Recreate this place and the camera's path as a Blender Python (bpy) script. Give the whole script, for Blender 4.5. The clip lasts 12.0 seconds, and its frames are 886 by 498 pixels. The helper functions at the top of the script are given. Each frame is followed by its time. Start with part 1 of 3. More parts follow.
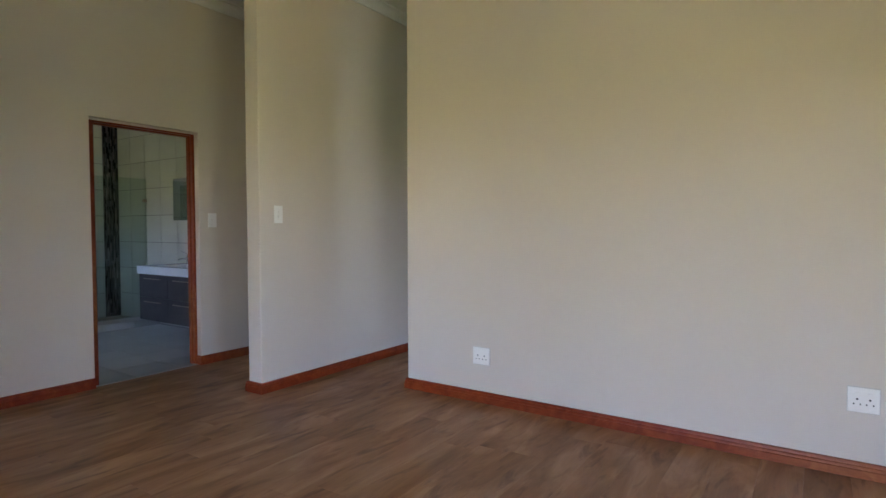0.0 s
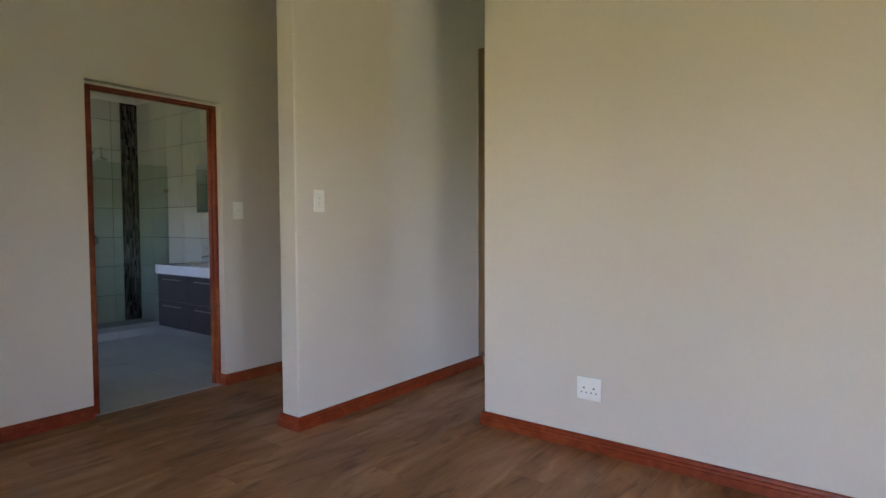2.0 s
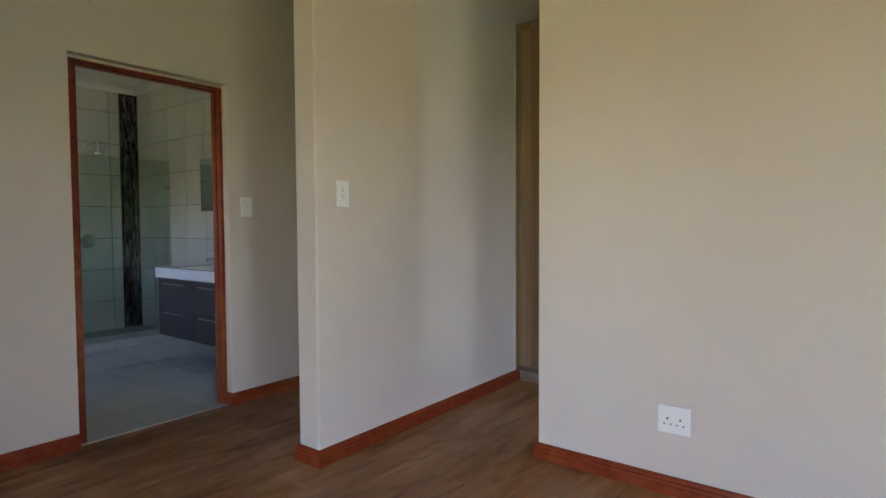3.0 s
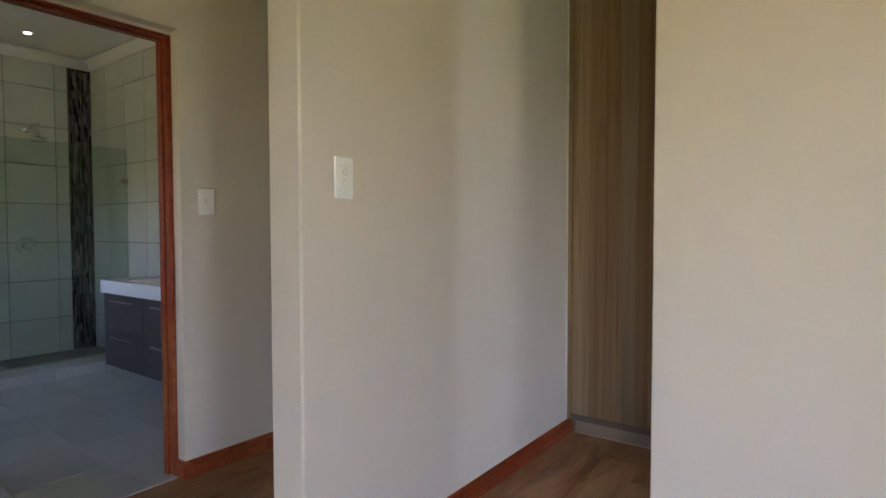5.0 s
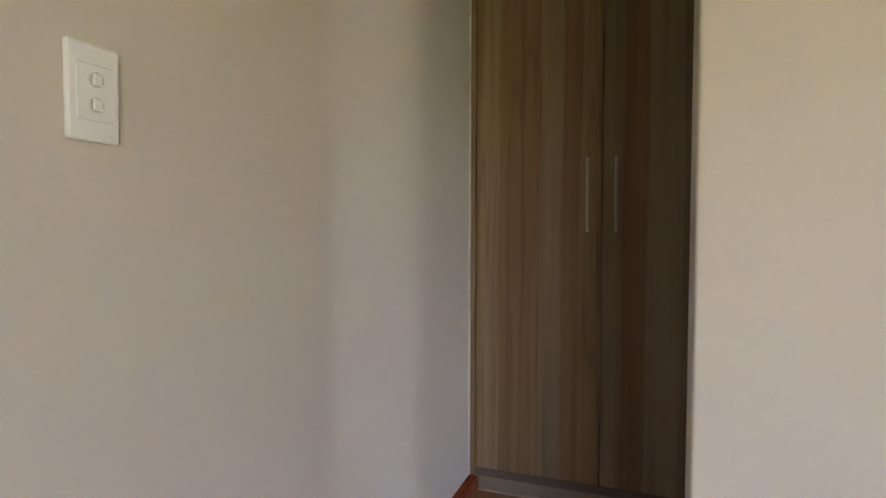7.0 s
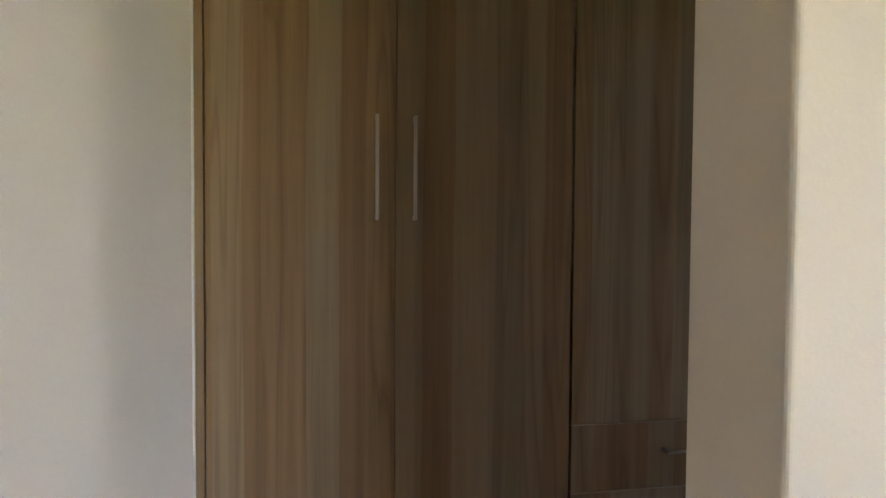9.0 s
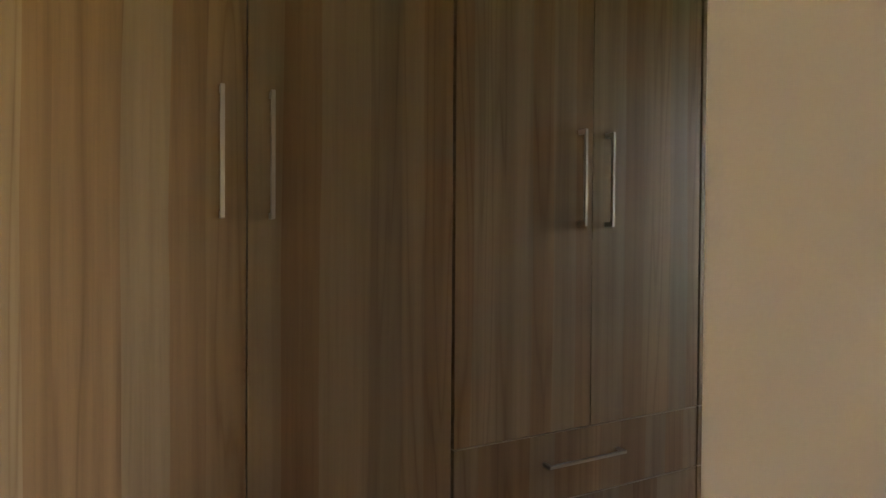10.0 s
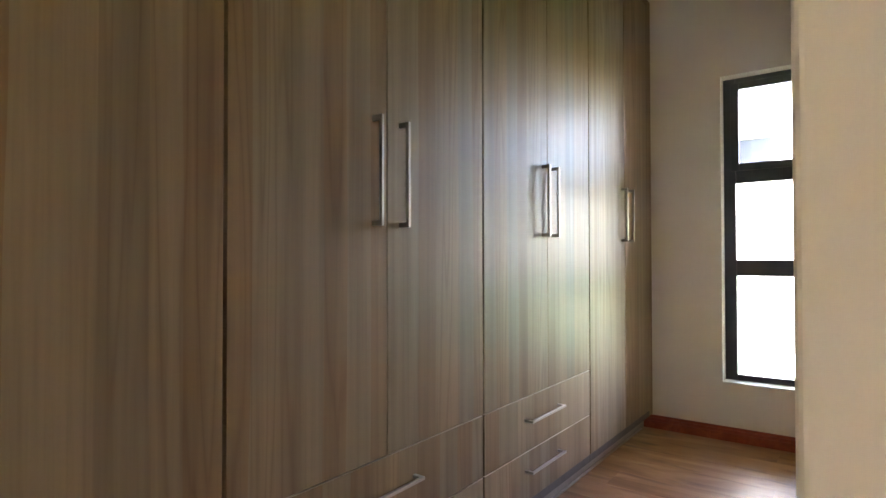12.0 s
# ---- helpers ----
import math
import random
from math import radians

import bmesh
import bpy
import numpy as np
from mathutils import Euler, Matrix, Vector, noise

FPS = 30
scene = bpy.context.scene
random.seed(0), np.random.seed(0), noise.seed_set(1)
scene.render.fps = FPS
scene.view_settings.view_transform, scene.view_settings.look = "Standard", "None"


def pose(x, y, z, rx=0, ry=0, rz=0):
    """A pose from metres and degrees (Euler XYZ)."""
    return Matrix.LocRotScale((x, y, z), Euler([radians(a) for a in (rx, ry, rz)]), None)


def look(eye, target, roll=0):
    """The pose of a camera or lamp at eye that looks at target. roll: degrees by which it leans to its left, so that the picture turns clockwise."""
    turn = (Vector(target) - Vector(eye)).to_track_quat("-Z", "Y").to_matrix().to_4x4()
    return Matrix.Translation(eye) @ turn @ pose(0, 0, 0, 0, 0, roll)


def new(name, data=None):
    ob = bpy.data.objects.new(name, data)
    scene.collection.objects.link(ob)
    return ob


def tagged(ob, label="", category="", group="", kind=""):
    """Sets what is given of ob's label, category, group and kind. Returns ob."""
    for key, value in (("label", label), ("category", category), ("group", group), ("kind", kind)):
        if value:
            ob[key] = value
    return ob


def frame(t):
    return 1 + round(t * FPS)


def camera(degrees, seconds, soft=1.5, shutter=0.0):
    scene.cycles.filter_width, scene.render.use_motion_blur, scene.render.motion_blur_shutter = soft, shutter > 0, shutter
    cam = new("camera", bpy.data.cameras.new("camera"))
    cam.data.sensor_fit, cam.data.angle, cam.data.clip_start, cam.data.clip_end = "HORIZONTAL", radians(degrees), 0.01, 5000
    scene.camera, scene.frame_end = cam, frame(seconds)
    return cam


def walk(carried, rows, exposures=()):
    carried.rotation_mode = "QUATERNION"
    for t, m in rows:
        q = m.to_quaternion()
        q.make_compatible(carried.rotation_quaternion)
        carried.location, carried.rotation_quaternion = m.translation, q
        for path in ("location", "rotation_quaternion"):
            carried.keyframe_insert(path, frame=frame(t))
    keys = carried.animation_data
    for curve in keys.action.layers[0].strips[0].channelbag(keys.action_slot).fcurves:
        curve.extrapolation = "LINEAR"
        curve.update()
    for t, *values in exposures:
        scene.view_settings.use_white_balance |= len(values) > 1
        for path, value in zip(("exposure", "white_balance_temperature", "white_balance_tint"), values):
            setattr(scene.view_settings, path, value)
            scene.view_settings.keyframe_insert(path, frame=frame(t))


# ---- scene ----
cam = camera(76.9, 12.0)
PATH = [
    (0, (0.074, 0.282, 1.228), (-1.044, 1.938, 1.155), -0.1),
    (0.5, (-0.099, 0.416, 1.218), (-1.235, 2.06, 1.14), -0.1),
    (1, (-0.291, 0.576, 1.213), (-1.445, 2.206, 1.126), -0.2),
    (1.5, (-0.512, 0.742, 1.197), (-1.697, 2.351, 1.108), -0.3),
    (2, (-0.755, 0.888, 1.195), (-1.956, 2.485, 1.108), -0.2),
    (2.5, (-0.981, 1.049, 1.173), (-2.205, 2.628, 1.092), -0.3),
    (3, (-1.229, 1.175, 1.172), (-2.445, 2.761, 1.09), -0.3),
    (3.2, (-1.305, 1.237, 1.168), (-2.528, 2.818, 1.089), -0.2),
    (4.8, (-1.949, 1.785, 1.176), (-3.149, 3.384, 1.104), -0.1),
    (5, (-2.023, 1.86, 1.177), (-3.215, 3.464, 1.103), -0.1),
    (5.5, (-2.186, 2.028, 1.177), (-3.328, 3.668, 1.106), -0.2),
    (6, (-2.336, 2.19, 1.166), (-3.362, 3.905, 1.093), -0.3),
    (6.5, (-2.484, 2.373, 1.155), (-3.358, 4.171, 1.087), -0.3),
    (7, (-2.619, 2.547, 1.155), (-3.317, 4.42, 1.078), 0.1),
    (7.2, (-2.667, 2.612, 1.152), (-3.287, 4.512, 1.076), 0.1),
    (8.8, (-2.917, 3.180, 1.107), (-2.684, 5.165, 1.053), 0.2),
    (9, (-2.936, 3.231, 1.104), (-2.598, 5.2, 1.046), 0.4),
    (9.5, (-2.973, 3.358, 1.091), (-2.33, 5.251, 1.054), 0.5),
    (10, (-2.971, 3.485, 1.091), (-2.074, 5.271, 1.063), 0.4),
    (10.5, (-2.959, 3.576, 1.091), (-1.828, 5.226, 1.061), 0.5),
    (11, (-2.956, 3.668, 1.068), (-1.622, 5.160, 1.063), 0.2),
    (11.5, (-2.940, 3.742, 1.060), (-1.454, 5.078, 1.068), 0.0),
    (12, (-2.910, 3.797, 1.055), (-1.304, 4.988, 1.086), -0.1),
]
EXPOSURE = ((0.0, 4.98, 6100, 31), (3.0, 5.05, 6350, 31), (5.0, 5.17, 6500, 32), (7.0, 5.15, 6700, 33), (9.0, 5.72, 6600, 29), (9.5, 5.84, 7000, 30), (10.5, 6.10, 8200, 32), (11.0, 6.25, 8200, 33), (12.0, 6.76, 7100, 31))
walk(cam, [(t, look(eye, target, roll)) for t, eye, target, roll in PATH], EXPOSURE)

# ---------------------------------------------------------------- light
world = bpy.data.worlds.new("sky")
scene.world = world
world.use_nodes = True
wn = world.node_tree
sky = wn.nodes.new("ShaderNodeTexSky")
sky.sky_type, sky.sun_disc = "NISHITA", False
sky.sun_elevation, sky.sun_rotation = radians(58.7), radians(-21)
wn.nodes["Background"].inputs[1].default_value = 0.14
wn.links.new(sky.outputs[0], wn.nodes["Background"].inputs[0])

sun = new("sun", bpy.data.lights.new("sun", "SUN"))
sun.data.energy, sun.data.angle, sun.data.color = 5.0, radians(0.6), (1.0, 0.965, 0.91)
sun.matrix_world = look((-2.1, 5.5, 9.7), (0, 0, 0))


# ---------------------------------------------------------------- materials
def material(name):
    m = bpy.data.materials.new(name)
    m.use_nodes = True
    return m, m.node_tree, m.node_tree.nodes["Principled BSDF"]


def node(nt, kind, **values):
    n = nt.nodes.new(kind)
    for key, value in values.items():
        n.inputs[key].default_value = value
    return n


def ramp(nt, source, stops):
    n = nt.nodes.new("ShaderNodeValToRGB")
    e = n.color_ramp.elements
    while len(e) < len(stops):
        e.new(0.5)
    for item, (at, c) in zip(e, stops):
        item.position, item.color = at, (*c, 1)
    nt.links.new(source, n.inputs[0])
    return n.outputs[0]


def mapped(nt, scale, shift=None, coord="Object"):
    """Object coordinates, stretched by scale and moved by a random amount for each object."""
    tc, mp = nt.nodes.new("ShaderNodeTexCoord"), nt.nodes.new("ShaderNodeMapping")
    mp.inputs["Scale"].default_value = scale
    nt.links.new(tc.outputs[coord], mp.inputs["Vector"])
    if shift:
        info, mul = nt.nodes.new("ShaderNodeObjectInfo"), nt.nodes.new("ShaderNodeVectorMath")
        mul.operation = "SCALE"
        mul.inputs[0].default_value = shift
        nt.links.new(info.outputs["Random"], mul.inputs["Scale"])
        nt.links.new(mul.outputs[0], mp.inputs["Location"])
    return mp.outputs[0]


def noise_at(nt, vector, scale, detail=4.0, rough=0.55, distort=0.0):
    n = node(nt, "ShaderNodeTexNoise", Scale=scale, Detail=detail, Roughness=rough, Distortion=distort)
    nt.links.new(vector, n.inputs["Vector"])
    return n.outputs["Fac"]


def mixed(nt, fac, a, b, mode="MIX"):
    n = nt.nodes.new("ShaderNodeMix")
    n.data_type, n.blend_type = "RGBA", mode
    for value, slot in ((fac, 0), (a, 6), (b, 7)):
        if hasattr(value, "is_output"):
            nt.links.new(value, n.inputs[slot])
        else:
            n.inputs[slot].default_value = value if slot == 0 else (*value, 1)
    return n.outputs[2]


def bumped(nt, bsdf, height, strength, distance):
    b = node(nt, "ShaderNodeBump", Strength=strength, Distance=distance)
    nt.links.new(height, b.inputs["Height"])
    nt.links.new(b.outputs[0], bsdf.inputs["Normal"])


def paint(name, dark, light, rough=0.6, grain=90, relief=0.10):
    m, nt, s = material(name)
    v = mapped(nt, (1, 1, 1))
    big = noise_at(nt, v, 0.9, 3)
    nt.links.new(ramp(nt, big, ((0.3, dark), (0.7, light))), s.inputs["Base Color"])
    s.inputs["Roughness"].default_value = rough
    bumped(nt, s, noise_at(nt, v, grain, 3, 0.6), relief, 0.004)
    return m


WALL = paint("beige_wall_paint", (0.625, 0.553, 0.473), (0.655, 0.582, 0.500), 0.62)
CEILING = paint("white_ceiling_paint", (0.74, 0.73, 0.705), (0.78, 0.77, 0.745), 0.75, 60, 0.06)
# white plaster with bluish skylight mixed into its colour
OUTSIDE = paint("sky_tinted_outside_plaster", (0.68, 0.76, 0.80), (0.73, 0.81, 0.85), 0.8, 40, 0.2)
WHITE = paint("white_switch_plastic", (0.83, 0.815, 0.775), (0.87, 0.855, 0.815), 0.3, 300, 0.01)


def plain(name, colour, rough=0.5, metal=0.0, wear=0.08):
    m, nt, s = material(name)
    v = mapped(nt, (1, 1, 1))
    d = tuple(c * (1 - wear) for c in colour)
    nt.links.new(ramp(nt, noise_at(nt, v, 14, 5), ((0.35, d), (0.65, colour))), s.inputs["Base Color"])
    nt.links.new(ramp(nt, noise_at(nt, v, 20, 2), ((0.3, (rough * 0.93,) * 3), (0.7, (min(1, rough * 1.07),) * 3))), s.inputs["Roughness"])
    s.inputs["Metallic"].default_value = metal
    return m


STEEL = plain("brushed_nickel", (0.42, 0.365, 0.305), 0.45, 1.0, 0.03)
CHROME = plain("chrome", (0.72, 0.73, 0.74), 0.08, 1.0, 0.03)
DARK_HOLE = plain("dark_hole", (0.012, 0.012, 0.012), 0.8)
ALU = plain("charcoal_aluminium", (0.034, 0.040, 0.050), 0.38, 0.0, 0.2)
SOLID = plain("white_basin_acrylic", (0.80, 0.81, 0.83), 0.18, 0.0, 0.03)
VANITY = plain("dark_grey_lacquer", (0.092, 0.079, 0.076), 0.38, 0.0, 0.15)
GROUT = plain("grey_grout", (0.17, 0.165, 0.15), 0.9)
# lamp rim colour, also painted as shade below the wardrobe doors
SHADE = plain("dark_grey_rim_and_shade", (0.095, 0.070, 0.050), 0.7)
PLINTH = plain("pale_taupe_plinth", (0.220, 0.165, 0.115), 0.55, 0.0, 0.12)
SEALANT = plain("pale_sealant", (0.40, 0.30, 0.235), 0.6)
# wood edging paled to hold the highlight on drawer tops
BAND = plain("lit_wood_edge_band", (0.46, 0.35, 0.24), 0.6)
# near-black for floor joints and for shade coloured into the wardrobe gaps
JOINT_DARK = plain("dark_joint_and_gap_shade", (0.03, 0.022, 0.016), 0.8)
EDGE = plain("pale_edge_strip", (0.62, 0.60, 0.56), 0.4)


def math_node(nt, operation, a, b=0.0):
    n = nt.nodes.new("ShaderNodeMath")
    n.operation = operation
    for i, value in enumerate((a, b)):
        if hasattr(value, "is_output"):
            nt.links.new(value, n.inputs[i])
        else:
            n.inputs[i].default_value = value
    return n.outputs[0]


def laminate():
    """Grey-brown wood print: upright strips of uneven width, fibres and wandering figure lines."""
    m, nt, s = material("grey_brown_wood_laminate")
    far = (37.0, 0.0, 5.0)
    # strips: cells along the width, their edges wandering a little with height
    split = nt.nodes.new("ShaderNodeSeparateXYZ")
    nt.links.new(mapped(nt, (1, 1, 1), far), split.inputs[0])
    sway = noise_at(nt, mapped(nt, (1.5, 1, 0.9), far), 1.0, 2)
    strip = node(nt, "ShaderNodeTexVoronoi", Scale=11.0)
    strip.voronoi_dimensions = "1D"
    nt.links.new(math_node(nt, "ADD", split.outputs[0], math_node(nt, "MULTIPLY", sway, 0.035)), strip.inputs["W"])
    cell = nt.nodes.new("ShaderNodeSeparateColor")
    nt.links.new(strip.outputs["Color"], cell.inputs[0])
    bands = ramp(nt, cell.outputs[0], ((0.0, (0.178, 0.107, 0.053)), (0.3, (0.217, 0.134, 0.067)), (0.55, (0.224, 0.156, 0.089)),
                                       (0.8, (0.190, 0.134, 0.078)), (1.0, (0.252, 0.172, 0.098))))
    drift = noise_at(nt, mapped(nt, (15.0, 0.2, 0.30), far), 1.0, 3, 0.6, 0.3)
    bands = mixed(nt, 1.0, bands, ramp(nt, drift, ((0.30, (0.80, 0.77, 0.73)), (0.5, (1, 1, 1)), (0.70, (1.17, 1.18, 1.19)))), "MULTIPLY")
    thin = noise_at(nt, mapped(nt, (27, 1, 0.45), far), 1.0, 3, 0.5, 0.3)
    streaks = ramp(nt, thin, ((0.30, (0.82, 0.80, 0.77)), (0.46, (1, 1, 1)), (0.70, (1.05, 1.05, 1.05))))
    fibre = noise_at(nt, mapped(nt, (170, 1, 4.0), far), 1.0, 3, 0.55, 0.2)
    fine = ramp(nt, fibre, ((0.30, (0.93, 0.925, 0.92)), (0.50, (1, 1, 1)), (0.72, (1.035, 1.035, 1.035))))
    # long figure lines along the contours of a stretched noise, in some strips only
    ring = noise_at(nt, mapped(nt, (8.0, 0.2, 0.28), far), 1.0, 2.5, 0.5, 0.25)
    fold = math_node(nt, "PINGPONG", math_node(nt, "MULTIPLY", ring, 24.0), 1.0)
    lines = ramp(nt, fold, ((0.0, (0.80, 0.76, 0.72)), (0.30, (0.98, 0.98, 0.98)), (1.0, (1.06, 1.06, 1.06))))
    where = ramp(nt, cell.outputs[1], ((0.40, (0, 0, 0)), (0.50, (0.95,) * 3)))
    c = mixed(nt, 1.0, mixed(nt, where, streaks, lines), fine, "MULTIPLY")
    nt.links.new(mixed(nt, 1.0, bands, c, "MULTIPLY"), s.inputs["Base Color"])
    nt.links.new(ramp(nt, thin, ((0.3, (0.52,) * 3), (0.7, (0.47,) * 3))), s.inputs["Roughness"])
    s.inputs["Specular IOR Level"].default_value = 0.19
    s.inputs["Coat Weight"].default_value, s.inputs["Coat Roughness"].default_value, s.inputs["Coat IOR"].default_value = 0.060, 0.27, 1.35
    bumped(nt, s, fibre, 0.03, 0.001)
    return m


LAMINATE = laminate()


def mahogany():
    """Varnished red hardwood: slow drift from red-brown to orange, short figure and fine grain."""
    m, nt, s = material("red_mahogany_varnish")
    v = mapped(nt, (1, 1, 1))
    figure = noise_at(nt, mapped(nt, (9, 9, 9)), 1.2, 5, 0.6, 1.2)
    red = ramp(nt, figure, ((0.3, (0.190, 0.028, 0.008)), (0.5, (0.240, 0.038, 0.011)), (0.7, (0.300, 0.062, 0.018))))
    tan = ramp(nt, figure, ((0.3, (0.250, 0.062, 0.018)), (0.5, (0.320, 0.092, 0.028)), (0.7, (0.400, 0.140, 0.046))))
    drift = ramp(nt, noise_at(nt, v, 0.42, 2), ((0.50, (0, 0, 0)), (0.62, (1, 1, 1))))
    grain = ramp(nt, noise_at(nt, mapped(nt, (14, 14, 190)), 1.0, 3, 0.6, 0.4), ((0.35, (0.80, 0.78, 0.76)), (0.6, (1.05, 1.05, 1.05))))
    nt.links.new(mixed(nt, 0.6, mixed(nt, drift, red, tan), grain, "MULTIPLY"), s.inputs["Base Color"])
    s.inputs["Roughness"].default_value = 0.40
    s.inputs["Specular IOR Level"].default_value = 0.30
    bumped(nt, s, noise_at(nt, v, 120, 3), 0.04, 0.002)
    return m


MAHOGANY = mahogany()


def planks():
    """Brown oak print on laminate boards, with cloudy figure, dark flecks and knots."""
    m, nt, s = material("brown_oak_laminate")
    far = (13.0, 41.0, 0.0)
    a = noise_at(nt, mapped(nt, (4.6, 1.1, 1), far), 1.3, 4, 0.55, 0.9)
    base = ramp(nt, a, ((0.28, (0.205, 0.088, 0.031)), (0.44, (0.295, 0.137, 0.054)), (0.58, (0.365, 0.183, 0.080)), (0.74, (0.470, 0.268, 0.134))))
    fine = ramp(nt, noise_at(nt, mapped(nt, (95, 5, 1), far), 1.0, 4, 0.6), ((0.3, (0.90, 0.89, 0.88)), (0.6, (1.03, 1.03, 1.03))))
    fleck = noise_at(nt, mapped(nt, (15, 3.0, 1), (3.0, 9.0, 0)), 1.0, 3, 0.55, 0.6)
    flecks = ramp(nt, fleck, ((0.28, (0.50, 0.45, 0.42)), (0.44, (1, 1, 1))))
    knot = node(nt, "ShaderNodeTexVoronoi", Scale=1.0)
    nt.links.new(mapped(nt, (4.4, 1.6, 1), (7.0, 23.0, 0)), knot.inputs["Vector"])
    knots = ramp(nt, knot.outputs["Distance"], ((0.03, (0.30, 0.25, 0.22)), (0.13, (1, 1, 1))))
    info = nt.nodes.new("ShaderNodeObjectInfo")
    tone = ramp(nt, info.outputs["Random"], ((0.0, (0.96, 0.955, 0.95)), (1.0, (1.04, 1.035, 1.03))))
    c = mixed(nt, 0.8, mixed(nt, 0.7, mixed(nt, 1.0, base, tone, "MULTIPLY"), fine, "MULTIPLY"), knots, "MULTIPLY")
    nt.links.new(mixed(nt, 0.8, c, flecks, "MULTIPLY"), s.inputs["Base Color"])
    nt.links.new(ramp(nt, a, ((0.3, (0.42,) * 3), (0.7, (0.35,) * 3))), s.inputs["Roughness"])
    s.inputs["Specular IOR Level"].default_value = 0.24
    bumped(nt, s, a, 0.06, 0.003)
    return m


PLANK = planks()


def tiles(name, dark, light, rough):
    m, nt, s = material(name)
    v = mapped(nt, (1, 1, 1), (9.0, 17.0, 5.0))
    a = noise_at(nt, v, 1.6, 4, 0.5, 0.3)
    info = nt.nodes.new("ShaderNodeObjectInfo")
    tone = ramp(nt, info.outputs["Random"], ((0.0, (0.95, 0.95, 0.95)), (1.0, (1.04, 1.04, 1.04))))
    nt.links.new(mixed(nt, 1.0, ramp(nt, a, ((0.3, dark), (0.7, light))), tone, "MULTIPLY"), s.inputs["Base Color"])
    s.inputs["Roughness"].default_value = rough
    bumped(nt, s, noise_at(nt, v, 7, 2), 0.02, 0.002)
    return m


WALL_TILE = tiles("cream_stone_wall_tile", (0.485, 0.500, 0.455), (0.545, 0.555, 0.505), 0.30)
FLOOR_TILE = tiles("pale_grey_floor_tile", (0.47, 0.475, 0.445), (0.54, 0.545, 0.515), 0.35)


def mosaic_mix():
    m, nt, s = material("dark_glass_and_stone_mosaic")
    geo = nt.nodes.new("ShaderNodeNewGeometry")
    c = ramp(nt, geo.outputs["Random Per Island"], ((0.0, (0.020, 0.017, 0.015)), (0.35, (0.062, 0.050, 0.043)), (0.6, (0.036, 0.033, 0.032)),
                                                     (0.8, (0.165, 0.135, 0.112)), (0.93, (0.075, 0.066, 0.063)), (1.0, (0.30, 0.27, 0.24))))
    nt.links.new(c, s.inputs["Base Color"])
    nt.links.new(ramp(nt, geo.outputs["Random Per Island"], ((0.0, (0.12,) * 3), (0.5, (0.45,) * 3), (1.0, (0.2,) * 3))), s.inputs["Roughness"])
    return m


MOSAIC = mosaic_mix()


def pebbles():
    m, nt, s = material("brown_pebble_tile")
    vo = node(nt, "ShaderNodeTexVoronoi", Scale=38.0)
    nt.links.new(mapped(nt, (1, 1, 1)), vo.inputs["Vector"])
    c = mixed(nt, 0.75, (0.30, 0.26, 0.21), ramp(nt, vo.outputs["Color"], ((0.1, (0.16, 0.125, 0.095)), (0.9, (0.46, 0.40, 0.32)))))
    nt.links.new(c, s.inputs["Base Color"])
    s.inputs["Roughness"].default_value = 0.45
    bumped(nt, s, ramp(nt, vo.outputs["Distance"], ((0.0, (1, 1, 1)), (0.6, (0, 0, 0)))), 0.8, 0.006)
    return m


PEBBLE = pebbles()


def pane_glass(name, tint):
    """A thin pane: clear, with mirror gloss by Fresnel."""
    m, nt, s = material(name)
    nt.nodes.remove(s)
    clear = node(nt, "ShaderNodeBsdfTransparent", Color=(*tint, 1))
    gloss = node(nt, "ShaderNodeBsdfGlossy", Roughness=0.02)
    fresnel, mix = node(nt, "ShaderNodeFresnel", IOR=1.45), nt.nodes.new("ShaderNodeMixShader")
    nt.links.new(fresnel.outputs[0], mix.inputs[0])
    nt.links.new(clear.outputs[0], mix.inputs[1])
    nt.links.new(gloss.outputs[0], mix.inputs[2])
    nt.links.new(mix.outputs[0], nt.nodes["Material Output"].inputs["Surface"])
    return m


GLASS = pane_glass("window_glass", (0.97, 0.98, 0.975))


def screen_glass():
    """Toughened glass of the shower screen: greenish, its gloss rising towards grazing view on both faces alike."""
    m, nt, s = material("greenish_shower_glass")
    nt.nodes.remove(s)
    clear = node(nt, "ShaderNodeBsdfTransparent", Color=(0.875, 0.930, 0.900, 1))
    gloss = node(nt, "ShaderNodeBsdfGlossy", Roughness=0.02)
    facing, mix = node(nt, "ShaderNodeLayerWeight", Blend=0.5), nt.nodes.new("ShaderNodeMixShader")
    rise = math_node(nt, "MULTIPLY", math_node(nt, "POWER", facing.outputs["Facing"], 5.0), 0.9)
    nt.links.new(math_node(nt, "ADD", rise, 0.035), mix.inputs[0])
    nt.links.new(clear.outputs[0], mix.inputs[1])
    nt.links.new(gloss.outputs[0], mix.inputs[2])
    nt.links.new(mix.outputs[0], nt.nodes["Material Output"].inputs["Surface"])
    return m


SHOWER_GLASS = screen_glass()
MIRROR = plain("mirror_silver", (0.86, 0.88, 0.87), 0.02, 1.0, 0.01)


def glow(name, colour, strength):
    m, nt, s = material(name)
    s.inputs["Emission Color"].default_value = (*colour, 1)
    s.inputs["Emission Strength"].default_value = strength
    return m


LED = glow("lit_lamp_lens", (1.0, 0.97, 0.9), 0.8)


